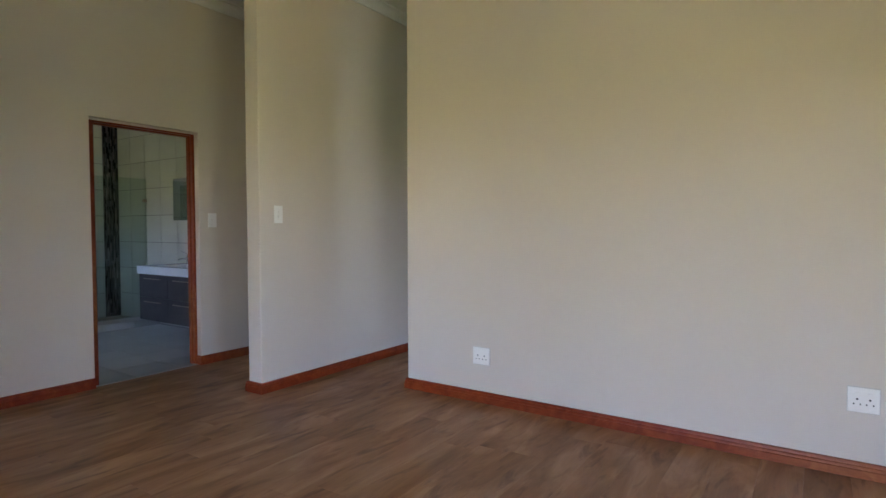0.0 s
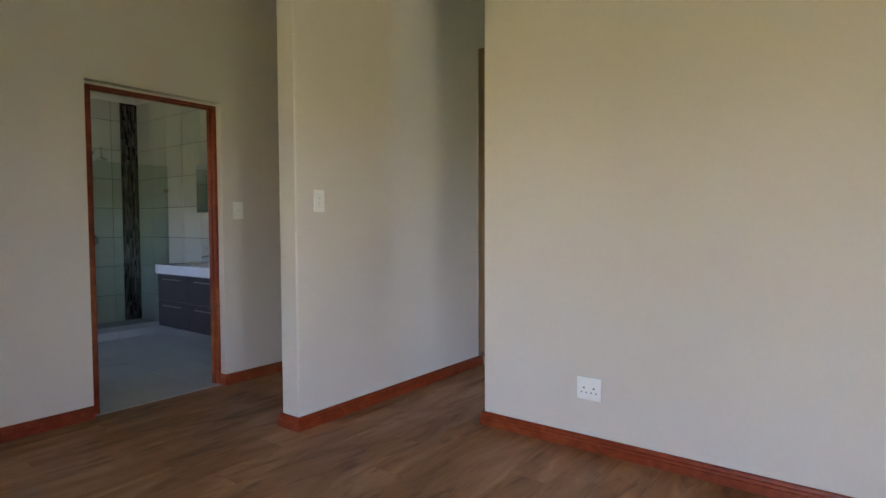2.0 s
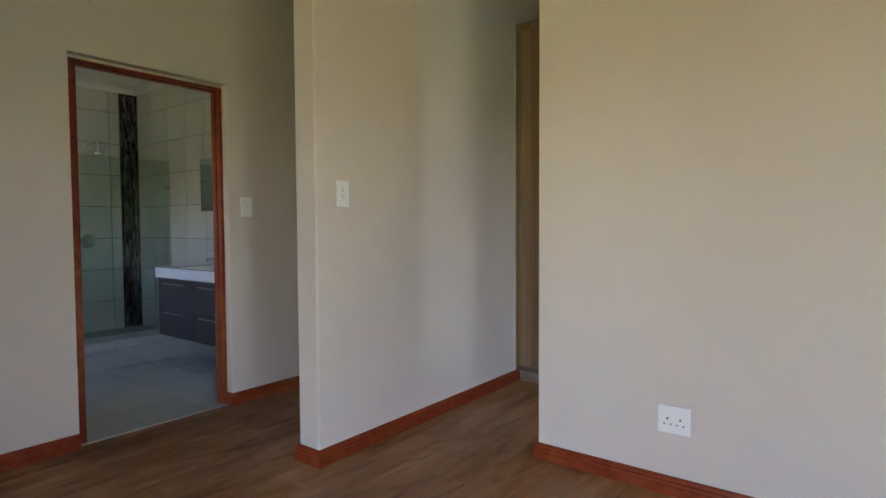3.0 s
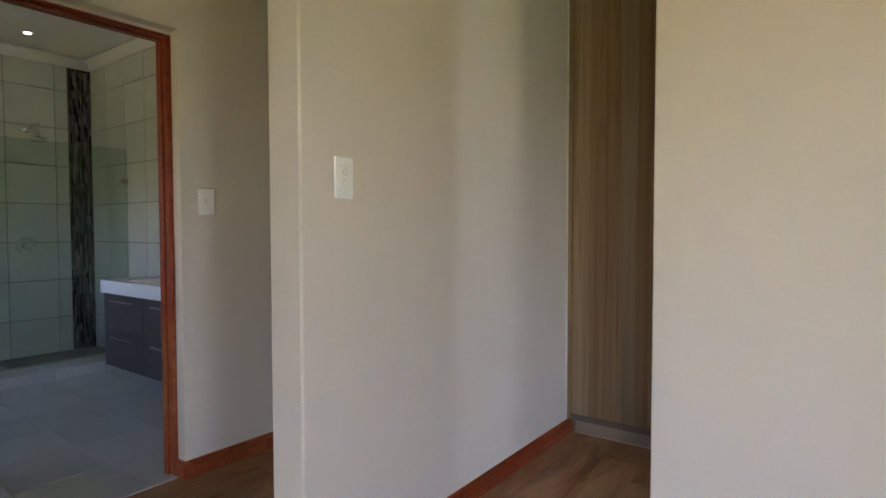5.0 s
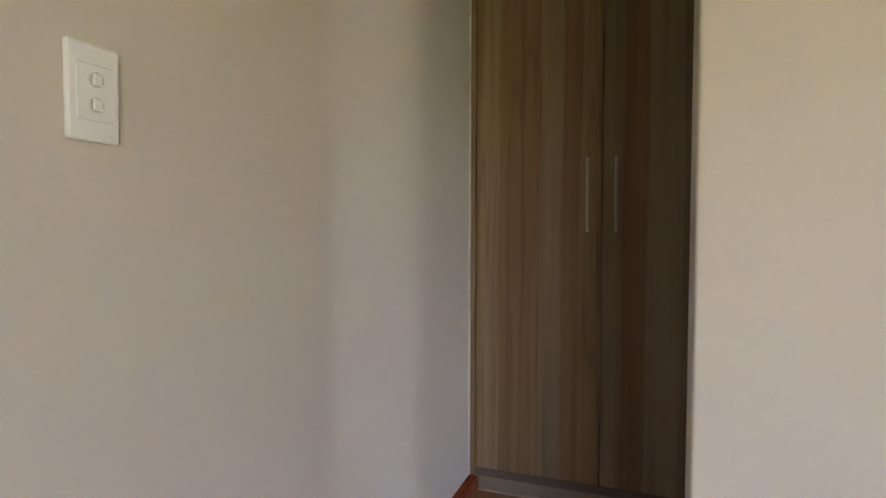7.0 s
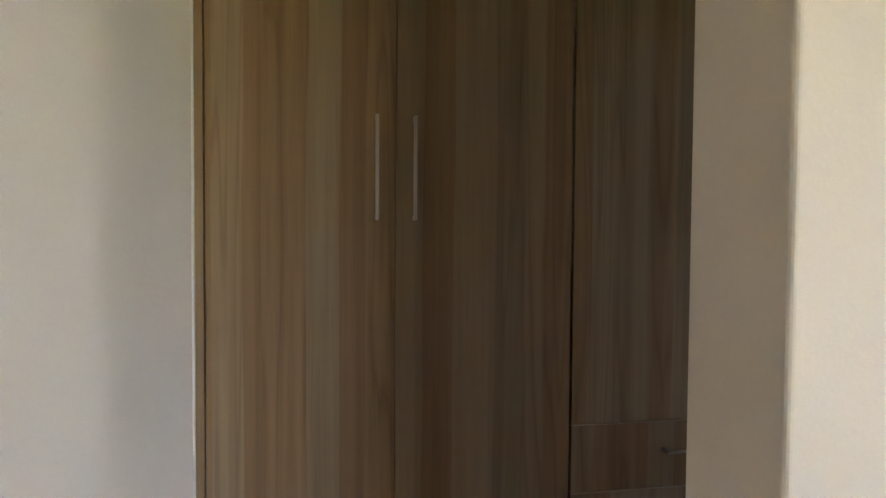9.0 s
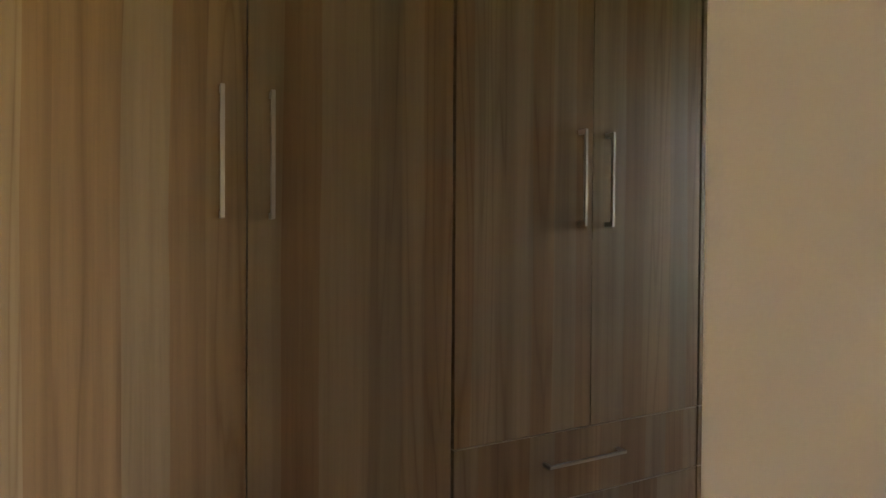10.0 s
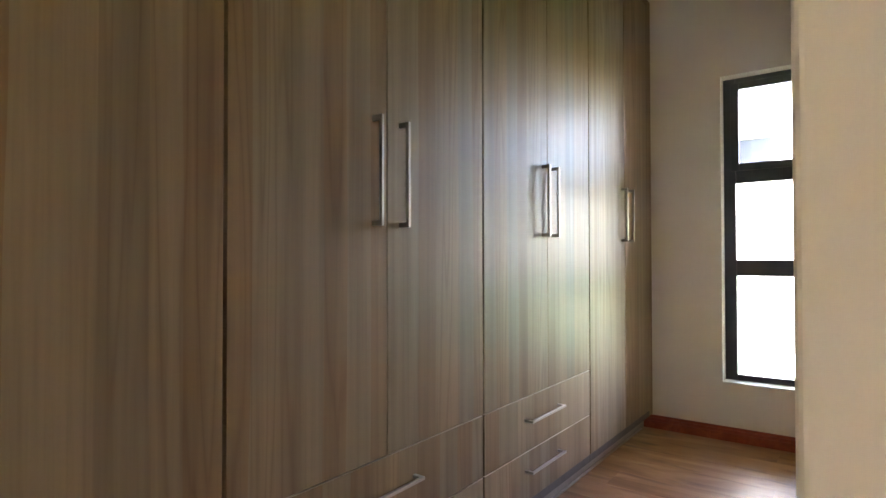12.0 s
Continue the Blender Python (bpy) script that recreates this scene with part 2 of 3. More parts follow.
def lawn():
    """Mown grass: paled to bounce light indoors, deep green outside the closet window."""
    m, nt, s = material("mown_lawn")
    v = mapped(nt, (1, 1, 1))
    patch = noise_at(nt, v, 1.4, 8, 0.7)
    # unseen open lawn, brightened as a reflector for ceilings and upper walls
    bounce_grass = ramp(nt, patch, ((0.3, (0.170, 0.172, 0.052)), (0.55, (0.245, 0.238, 0.080)), (0.75, (0.315, 0.295, 0.120))))
    # darker green set here to tint the wardrobe doors' reflection
    green_grass = ramp(nt, patch, ((0.3, (0.032, 0.080, 0.032)), (0.55, (0.050, 0.115, 0.050)), (0.75, (0.078, 0.150, 0.072))))
    at = nt.nodes.new("ShaderNodeSeparateXYZ")
    nt.links.new(mapped(nt, (1, 1, 1)), at.inputs[0])
    east = math_node(nt, "GREATER_THAN", math_node(nt, "ADD", at.outputs[0], patch), 1.3)
    north = math_node(nt, "GREATER_THAN", math_node(nt, "ADD", math_node(nt, "MULTIPLY", at.outputs[0], 0.75), math_node(nt, "ADD", at.outputs[1], patch)), 5.0)
    nt.links.new(mixed(nt, math_node(nt, "MULTIPLY", east, north), bounce_grass, green_grass), s.inputs["Base Color"])
    s.inputs["Roughness"].default_value = 0.9
    bumped(nt, s, noise_at(nt, v, 60, 4), 0.6, 0.03)
    return m


LAWN = lawn()

# ---------------------------------------------------------------- building helpers
PLACED = {}


def box(bm, x0, x1, y0, y1, z0, z1, bevel=0.0):
    """A box between six planes, its edges rounded by bevel."""
    made = bmesh.ops.create_cube(bm, size=1.0)["verts"]
    for v in made:
        v.co = Vector(((x0 + x1) / 2 + v.co.x * (x1 - x0), (y0 + y1) / 2 + v.co.y * (y1 - y0), (z0 + z1) / 2 + v.co.z * (z1 - z0)))
    if bevel:
        edges = list({e for v in made for e in v.link_edges})
        bmesh.ops.bevel(bm, geom=edges, offset=bevel, segments=2, profile=0.5, affect="EDGES")
    return bm


def boxes(*items, bevel=0.0):
    bm = bmesh.new()
    for item in items:
        box(bm, *item, bevel=bevel)
    return bm


def rod(bm, a, b, r, r2=None, sides=16):
    """A round bar from a to b."""
    a, b = Vector(a), Vector(b)
    turn = (b - a).to_track_quat("Z", "Y").to_matrix().to_4x4()
    bmesh.ops.create_cone(bm, cap_ends=True, segments=sides, radius1=r, radius2=r if r2 is None else r2, depth=(b - a).length,
                          matrix=Matrix.Translation((a + b) / 2) @ turn)
    return bm


def mesh_of(name, bm, mat, smooth=False):
    bmesh.ops.recalc_face_normals(bm, faces=bm.faces)
    me = bpy.data.meshes.new(name)
    bm.to_mesh(me)
    bm.free()
    me.materials.append(mat)
    if smooth:
        for p in me.polygons:
            p.use_smooth = True
        me.set_sharp_from_angle(angle=radians(35))
    return me


def structure(name, bm, mat, label, category, smooth=False):
    ob = tagged(new(name, mesh_of(name, bm, mat, smooth)), label, category, "", "structure")
    PLACED[ob] = Matrix()
    return ob


def thing(name, at, label, category, group=""):
    ob = tagged(new(name), label, category, group)
    ob.empty_display_size = 0.05
    ob.location = at
    PLACED[ob] = Matrix.Translation(at)
    return ob


def part(name, bm, mat, parent, label="", smooth=False):
    """One mesh, drawn in world coordinates, as a child of a thing or of a part."""
    ob = new(name, mesh_of(name, bm, mat, smooth))
    ob.parent = parent
    ob.matrix_parent_inverse = PLACED[parent].inverted()
    PLACED[ob] = Matrix()
    return tagged(ob, label)


def panel(axis, d0, d1, us, zs, holes=()):
    """An upright wall from d0 to d1 across its thickness, cut into cells at us and zs; the cells named in holes are left open."""
    bm, verts = bmesh.new(), {}

    def vert(d, i, k):
        if (d, i, k) not in verts:
            w = d1 if d else d0
            verts[d, i, k] = bm.verts.new((w, us[i], zs[k]) if axis == "x" else (us[i], w, zs[k]))
        return verts[d, i, k]

    def solid(i, k):
        return 0 <= i < len(us) - 1 and 0 <= k < len(zs) - 1 and (i, k) not in holes

    for i in range(len(us) - 1):
        for k in range(len(zs) - 1):
            if not solid(i, k):
                continue
            for d in (0, 1):
                bm.faces.new([vert(d, i, k), vert(d, i + 1, k), vert(d, i + 1, k + 1), vert(d, i, k + 1)])
            for (di, dk), (a, b) in {(-1, 0): ((0, 0), (0, 1)), (1, 0): ((1, 0), (1, 1)), (0, -1): ((0, 0), (1, 0)), (0, 1): ((0, 1), (1, 1))}.items():
                if not solid(i + di, k + dk):
                    bm.faces.new([vert(0, i + a[0], k + a[1]), vert(0, i + b[0], k + b[1]), vert(1, i + b[0], k + b[1]), vert(1, i + a[0], k + a[1])])
    return bm


def round_uprights(bm, spots, width=0.007):
    """Rounds the upright edges that stand at the given places of the plan."""
    bmesh.ops.recalc_face_normals(bm, faces=bm.faces)
    edges = [e for e in bm.edges if abs(e.verts[0].co.x - e.verts[1].co.x) + abs(e.verts[0].co.y - e.verts[1].co.y) < 1e-6
             and any(abs(e.verts[0].co.x - x) + abs(e.verts[0].co.y - y) < 1e-3 for x, y in spots)]
    bmesh.ops.bevel(bm, geom=edges, offset=width, segments=4, profile=0.5, affect="EDGES")
    return bm


def swept(a, b, out, profile, ends=(0.0, 0.0), base=0.0):
    """A moulding from a to b of the plan: profile points (away from the wall, up), out the wall's outward direction.
    ends: 1 for a mitre round an outer corner, -1 into an inner one."""
    bm = bmesh.new()
    a, b, out = Vector((*a, 0)), Vector((*b, 0)), Vector((*out, 0))
    along = (b - a).normalized()
    rings = []
    for p, e, s in ((a, ends[0], -1), (b, ends[1], 1)):
        rings.append([bm.verts.new(p + out * d + along * (s * e * d) + Vector((0, 0, base + h))) for d, h in profile])
    n = len(profile)
    for i in range(n):
        bm.faces.new([rings[0][i], rings[0][(i + 1) % n], rings[1][(i + 1) % n], rings[1][i]])
    bm.faces.new(rings[0])
    bm.faces.new(rings[1])
    return bm


SKIRT = ((0.0, 0.0), (0.020, 0.0), (0.020, 0.039), (0.0162, 0.042), (0.0162, 0.0455), (0.0185, 0.048), (0.0175, 0.056),
         (0.0120, 0.060), (0.0120, 0.0635), (0.0145, 0.066), (0.0125, 0.074), (0.007, 0.078), (0.0, 0.079))
COVE = ((0.0, 0.0), (0.012, 0.0), (0.014, 0.012), (0.022, 0.030), (0.038, 0.050), (0.060, 0.064), (0.078, 0.070), (0.080, 0.085), (0.0, 0.085))

# ---------------------------------------------------------------- shell of the rooms
TOP, LOW = 3.31, -0.02          # wall heights
XL, XP, XQ, YN = -4.548, -3.347, -3.497, 2.935     # left wall, partition faces, partition end
XC, YR, YS = -2.543, 3.672, 3.826                  # bedroom wall: end, front, back
XW, YF, YB = 0.662, 4.820, 5.420                   # window wall, wardrobe fronts, closet back
SOUTH, EAST, NORTH = -1.90, 0.662, 5.60
DX0, DX1, DY0, DY1, DTOP = -1.20, 0.50, 0.90, 1.55, 2.15    # garden door in the south wall, window in the east wall
BX, BY, BS, BD = -8.0, 4.195, 1.0, -4.688           # bathroom: back, side with basin, side with window, door side

structure("wall_bathroom_door", panel("x", BD, XL, (SOUTH - 0.15, 2.317, 3.217, NORTH), (LOW, 2.091, TOP), {(1, 0)}), WALL,
          "beige painted plaster wall with a doorway to the bathroom", "wall")
structure("wall_partition", round_uprights(panel("y", YN, NORTH, (XQ, XP), (LOW, TOP)), ((XQ, YN), (XP, YN)), 0.009), WALL,
          "beige painted partition wall with a free end", "wall")
structure("wall_bedroom", round_uprights(panel("y", YR, YS, (XC, EAST + 0.17), (LOW, TOP)), ((XC, YR), (XC, YS))), WALL,
          "large plain beige painted bedroom wall", "wall")
structure("wall_window", panel("x", XW, XW + 0.17, (YS, 3.905, 4.428, YB + 0.14), (LOW, 0.326, 2.108, TOP), {(1, 1)}), WALL,
          "beige painted wall with a tall narrow window", "wall")
structure("wall_closet_back", panel("y", YB, YB + 0.14, (XP, XW), (LOW, TOP)), WALL, "plain wall behind the wardrobes", "wall")
structure("wall_passage_end", panel("y", NORTH, NORTH + 0.14, (BD, XP), (LOW, TOP)), WALL, "plain wall that ends the passage", "wall")
structure("wall_south", panel("y", SOUTH - 0.17, SOUTH, (XL, DX0, DX1, EAST), (LOW, DTOP, TOP), {(1, 0)}), WALL,
          "beige bedroom wall with a wide garden door opening", "wall")
structure("wall_east", panel("x", EAST, EAST + 0.17, (SOUTH - 0.17, DY0, DY1, YR), (LOW, 0.35, DTOP, TOP), {(1, 1)}), WALL,
          "beige bedroom wall with a window", "wall")
structure("ceiling", boxes((BD, EAST + 0.17, SOUTH - 0.17, NORTH + 0.14, TOP - 0.005, 3.46)), CEILING, "white painted flat ceiling", "ceiling")

structure("wall_bathroom_back", panel("x", BX - 0.15, BX - 0.008, (BS - 0.15, BY + 0.15), (LOW, 2.775)), GROUT, "tiled back wall of the bathroom", "wall")
structure("wall_bathroom_basin", panel("y", BY + 0.008, BY + 0.15, (BX - 0.008, BD), (LOW, 2.775)), GROUT, "tiled bathroom wall behind the basin", "wall")
structure("wall_bathroom_window", panel("y", BS - 0.15, BS, (BX - 0.008, -6.75, -6.05, BD), (LOW, 0.95, 1.75, 2.775), {(1, 1)}), WALL_TILE,
          "tiled bathroom wall with a window opening", "wall")
structure("ceiling_bathroom", boxes((BX - 0.15, BD, BS - 0.15, BY + 0.15, 2.77, 2.92)), CEILING, "white painted bathroom ceiling", "ceiling")

floor = structure("floor", boxes((-4.585, EAST, SOUTH - 0.17, NORTH, -0.07, -0.010)), JOINT_DARK, "brown oak laminate floor", "floor")
bath_floor = structure("floor_bathroom", boxes((BX - 0.008, -4.585, BS - 0.15, BY + 0.008, -0.07, -0.008)), GROUT, "pale grey tiled bathroom floor", "floor")
structure("ground", boxes((-400, 400, -400, 400, -0.5, -0.12)), LAWN, "mown green lawn around the house", "lawn")

# skirting boards, end to end round the rooms
for a, b, out, ends in (
    ((XL, SOUTH), (XL, 2.317), (1, 0), (-1, 0)),
    ((XL, 3.217), (XL, NORTH), (1, 0), (1, -1)),
    ((-4.605, 3.217), (XL, 3.217), (0, -1), (0, 1)),
    ((XP, YN), (XP, YF + 0.055), (1, 0), (1, 0)),
    ((XQ, YN), (XP, YN), (0, -1), (1, 1)),
    ((XQ, YN), (XQ, NORTH), (-1, 0), (1, -1)),
    ((XL, NORTH), (XQ, NORTH), (0, -1), (-1, -1)),
    ((XC, YR), (EAST, YR), (0, -1), (1, -1)),
    ((XC, YR), (XC, YS), (-1, 0), (1, 1)),
    ((XC, YS), (XW, YS), (0, 1), (1, -1)),
    ((XW, YS), (XW, YF + 0.055), (-1, 0), (-1, 0)),
    ((EAST, SOUTH), (EAST, YR), (-1, 0), (-1, -1)),
    ((XL, SOUTH), (DX0, SOUTH), (0, 1), (-1, 0)),
    ((DX1, SOUTH), (EAST, SOUTH), (0, 1), (0, -1)),
):
    structure("baseboard", swept(a, b, out, SKIRT, ends), MAHOGANY, "moulded red mahogany skirting board along the wall", "skirting board")

# plaster cornices under the ceilings
for a, b, out, ends in (
    ((XL, SOUTH), (XL, NORTH), (1, 0), (-1, -1)),
    ((XP, YN), (XP, YB), (1, 0), (1, -1)),
    ((XQ, YN), (XP, YN), (0, -1), (1, 1)),
    ((XQ, YN), (XQ, NORTH), (-1, 0), (1, -1)),
    ((XL, NORTH), (XQ, NORTH), (0, -1), (-1, -1)),
    ((XC, YR), (EAST, YR), (0, -1), (1, -1)),
    ((XC, YR), (XC, YS), (-1, 0), (1, 1)),
    ((XC, YS), (XW, YS), (0, 1), (1, -1)),
    ((XW, YS), (XW, YB), (-1, 0), (-1, -1)),
    ((XP, YB), (XW, YB), (0, -1), (-1, -1)),
    ((EAST, SOUTH), (EAST, YR), (-1, 0), (-1, -1)),
    ((XL, SOUTH), (EAST, SOUTH), (0, 1), (-1, -1)),
):
    structure("cornice", swept(a, b, out, COVE, ends, 3.222), CEILING, "white coved plaster cornice under the ceiling", "cornice", True)
for a, b, out, ends in (((BX, BS), (BX, BY), (1, 0), (-1, -1)), ((BX, BY), (BD, BY), (0, -1), (-1, -1)), ((BX, BS), (BD, BS), (0, 1), (-1, -1)), ((BD, BS), (BD, BY), (-1, 0), (-1, -1))):
    structure("cornice", swept(a, b, out, COVE, ends, 2.688), CEILING, "white coved plaster cornice in the bathroom", "cornice", True)


# ---------------------------------------------------------------- bathroom doorway
door_frame = tagged(thing("door_frame", (-4.62, 2.766, 0), "varnished red mahogany door frame set into the plaster opening", "door frame"), kind="structure")
F0, F1 = -4.686, -4.606
for y0, y1 in ((2.318, 2.374), (3.194, 3.216)):
    part("jamb", boxes((F0, F1, y0, y1, 0.0, 2.0755), bevel=0.004), MAHOGANY, door_frame)
part("head", boxes((F0, F1, 2.374, 3.194, 2.062, 2.0755), bevel=0.004), MAHOGANY, door_frame)
for y0, y1 in ((2.374, 2.385), (3.183, 3.194)):
    part("door_stop", boxes((F0 + 0.002, F1 - 0.036, y0, y1, 0.0, 2.062), bevel=0.002), MAHOGANY, door_frame)
part("door_stop", boxes((F0 + 0.002, F1 - 0.036, 2.385, 3.183, 2.051, 2.062), bevel=0.002), MAHOGANY, door_frame)
part("strike_plate", boxes((-4.676, -4.650, 2.3845, 2.3870, 1.72, 1.80)), CHROME, door_frame, "small chrome plate")
part("plaster_fillet", boxes((F0, F1 - 0.004, 2.3175, 3.2165, 2.076, 2.0915)), WALL, door_frame, "beige plaster strip above the frame")
structure("threshold_strip", boxes((-4.600, -4.578, 2.3175, 3.2165, -0.008, 0.003), bevel=0.001), EDGE, "pale metal strip between boards and tiles", "threshold")


# ---------------------------------------------------------------- closet window
def tall_window():
    x0, x1, y0, y1, z0, z1 = XW + 0.085, XW + 0.135, 3.905, 4.428, 0.326, 2.108
    win = tagged(thing("window_1", (x0, (y0 + y1) / 2, z0), "tall narrow charcoal aluminium window with three panes", "window"), kind="structure")
    for name, b in (("frame_side", (x0, x1, y0, y0 + 0.052, z0, z1)), ("frame_side", (x0, x1, y1 - 0.064, y1, z0, z1)),
                    ("frame_rail", (x0, x1, y0 + 0.052, y1 - 0.064, z0, z0 + 0.044)), ("frame_rail", (x0, x1, y0 + 0.052, y1 - 0.064, z1 - 0.066, z1)),
                    ("transom", (x0, x1, y0 + 0.052, y1 - 0.064, 0.944, 1.040)), ("transom", (x0, x1, y0 + 0.052, y1 - 0.064, 1.488, 1.596))):
        part(name, boxes(b, bevel=0.004), ALU, win)
    for a, b in ((z0 + 0.044, 0.944), (1.040, 1.488), (1.596, z1 - 0.066)):
        part("pane", boxes((x0 + 0.022, x0 + 0.028, y0 + 0.052, y1 - 0.064, a, b)), GLASS, win)
    # opening sash of the top light
    for name, b in (("sash_side", (x0 - 0.012, x0, y1 - 0.084, y1 - 0.040, 1.560, z1 - 0.030)), ("sash_side", (x0 - 0.012, x0, y0 + 0.030, y0 + 0.072, 1.560, z1 - 0.030)),
                    ("sash_rail", (x0 - 0.012, x0, y0 + 0.072, y1 - 0.084, 1.560, 1.604)), ("sash_rail", (x0 - 0.012, x0, y0 + 0.072, y1 - 0.084, z1 - 0.072, z1 - 0.030))):
        part(name, boxes(b, bevel=0.003), ALU, win)
    structure("window_sill", boxes((XW - 0.004, x0 - 0.001, y0 + 0.001, y1 - 0.001, z0, z0 + 0.010), bevel=0.003), EDGE, "pale painted sill below the tall window", "window sill")


tall_window()


def garden_door():
    """Wide sliding door in the south wall, which lets in the bedroom's daylight."""
    y0, y1, z1, mid = SOUTH - 0.12, SOUTH - 0.07, DTOP, (DX0 + DX1) / 2
    d = tagged(thing("door_1", (mid, y0, 0), "wide glazed charcoal aluminium sliding garden door", "door"), kind="structure")
    for a, b, lo, hi in ((DX0, DX0 + 0.05, 0, z1), (DX1 - 0.05, DX1, 0, z1), (mid - 0.04, mid + 0.04, 0.05, z1 - 0.05)):
        part("stile", boxes((a, b, y0, y1, lo, hi), bevel=0.004), ALU, d)
    for lo, hi in ((0.0, 0.05), (z1 - 0.05, z1)):
        part("rail", boxes((DX0 + 0.05, DX1 - 0.05, y0, y1, lo, hi), bevel=0.004), ALU, d)
    for a, b in ((DX0 + 0.05, mid - 0.04), (mid + 0.04, DX1 - 0.05)):
        part("pane", boxes((a, b, y0 + 0.02, y0 + 0.026, 0.05, z1 - 0.05)), GLASS, d)


garden_door()


def plain_window(name, axis, d, u0, u1, z0, z1, label):
    """A single-pane window across the wall's thickness at d; axis is the wall's normal."""
    def bar(a, b, lo, hi, d0=d, d1=d + 0.05):
        return (d0, d1, a, b, lo, hi) if axis == "x" else (a, b, d0, d1, lo, hi)

    at = (d, (u0 + u1) / 2, z0) if axis == "x" else ((u0 + u1) / 2, d, z0)
    w = tagged(thing(name, at, label, "window"), kind="structure")
    for a, b in ((u0, u0 + 0.05), (u1 - 0.05, u1)):
        part("frame_side", boxes(bar(a, b, z0, z1), bevel=0.004), ALU, w)
    for lo, hi in ((z0, z0 + 0.05), (z1 - 0.05, z1)):
        part("frame_rail", boxes(bar(u0 + 0.05, u1 - 0.05, lo, hi), bevel=0.004), ALU, w)
    part("pane", boxes(bar(u0 + 0.05, u1 - 0.05, z0 + 0.05, z1 - 0.05, d + 0.02, d + 0.026)), GLASS, w)


plain_window("window_2", "y", BS - 0.11, -6.75, -6.05, 0.95, 1.75, "charcoal aluminium bathroom window")
plain_window("window_3", "x", EAST + 0.07, DY0, DY1, 0.35, DTOP, "charcoal aluminium bedroom window")


# ---------------------------------------------------------------- outside the closet window
BLIND = plain("grey_blind", (0.030, 0.034, 0.043), 0.8)
BLIND.node_tree.nodes["Principled BSDF"].inputs["Specular IOR Level"].default_value = 0.05


def neighbour_house():
    h = thing("neighbouring_house", (6.5, 7.5, -0.12), "white plastered house wall in sunlight with a small window", "house")
    part("wall", panel("x", 3.60, 3.80, (4.26, 4.465, 4.80, 12.0), (-0.14, 1.985, 2.31, 3.1), {(1, 1)}), OUTSIDE, h)
    part("side_wall", boxes((3.80, 9.5, 4.26, 4.44, -0.14, 3.1), (3.80, 9.5, 11.8, 12.0, -0.14, 3.1), (9.3, 9.5, 4.44, 11.8, -0.14, 3.1)), OUTSIDE, h)
    part("roof", boxes((3.50, 9.6, 4.16, 12.1, 3.1, 3.3)), GROUT, h)
    win = part("window", boxes((3.66, 3.70, 4.465, 4.485, 1.985, 2.31), (3.66, 3.70, 4.78, 4.80, 1.985, 2.31),
                               (3.66, 3.70, 4.485, 4.78, 1.985, 2.005), (3.66, 3.70, 4.485, 4.78, 2.29, 2.31)), STEEL, h, "grey window frame")
    part("pane", boxes((3.675, 3.681, 4.485, 4.78, 2.005, 2.29)), BLIND, win)


neighbour_house()


# ---------------------------------------------------------------- wardrobes
def bar_handle(name, a, b, face, parent, label):
    """A square bar on two posts in front of a door or drawer; a and b are the bar's ends (x, z)."""
    bm, y0, r = bmesh.new(), face - 0.036, 0.0047
    upright = abs(a[0] - b[0]) < 1e-6
    if upright:
        box(bm, a[0] - r, a[0] + r, y0, y0 + 2 * r, a[1], b[1], 0.0012)
        for z in (a[1], b[1] - 0.014):
            box(bm, a[0] - r + 0.0005, a[0] + r - 0.0005, y0 + 2 * r, face, z, z + 0.014)
    else:
        box(bm, a[0], b[0], y0, y0 + 2 * r, a[1] - r, a[1] + r, 0.0012)
        for x in (a[0], b[0] - 0.012):
            box(bm, x, x + 0.012, y0 + 2 * r, face, a[1] - r + 0.0005, a[1] + r - 0.0005)
    return part(name, bm, STEEL, parent, label)


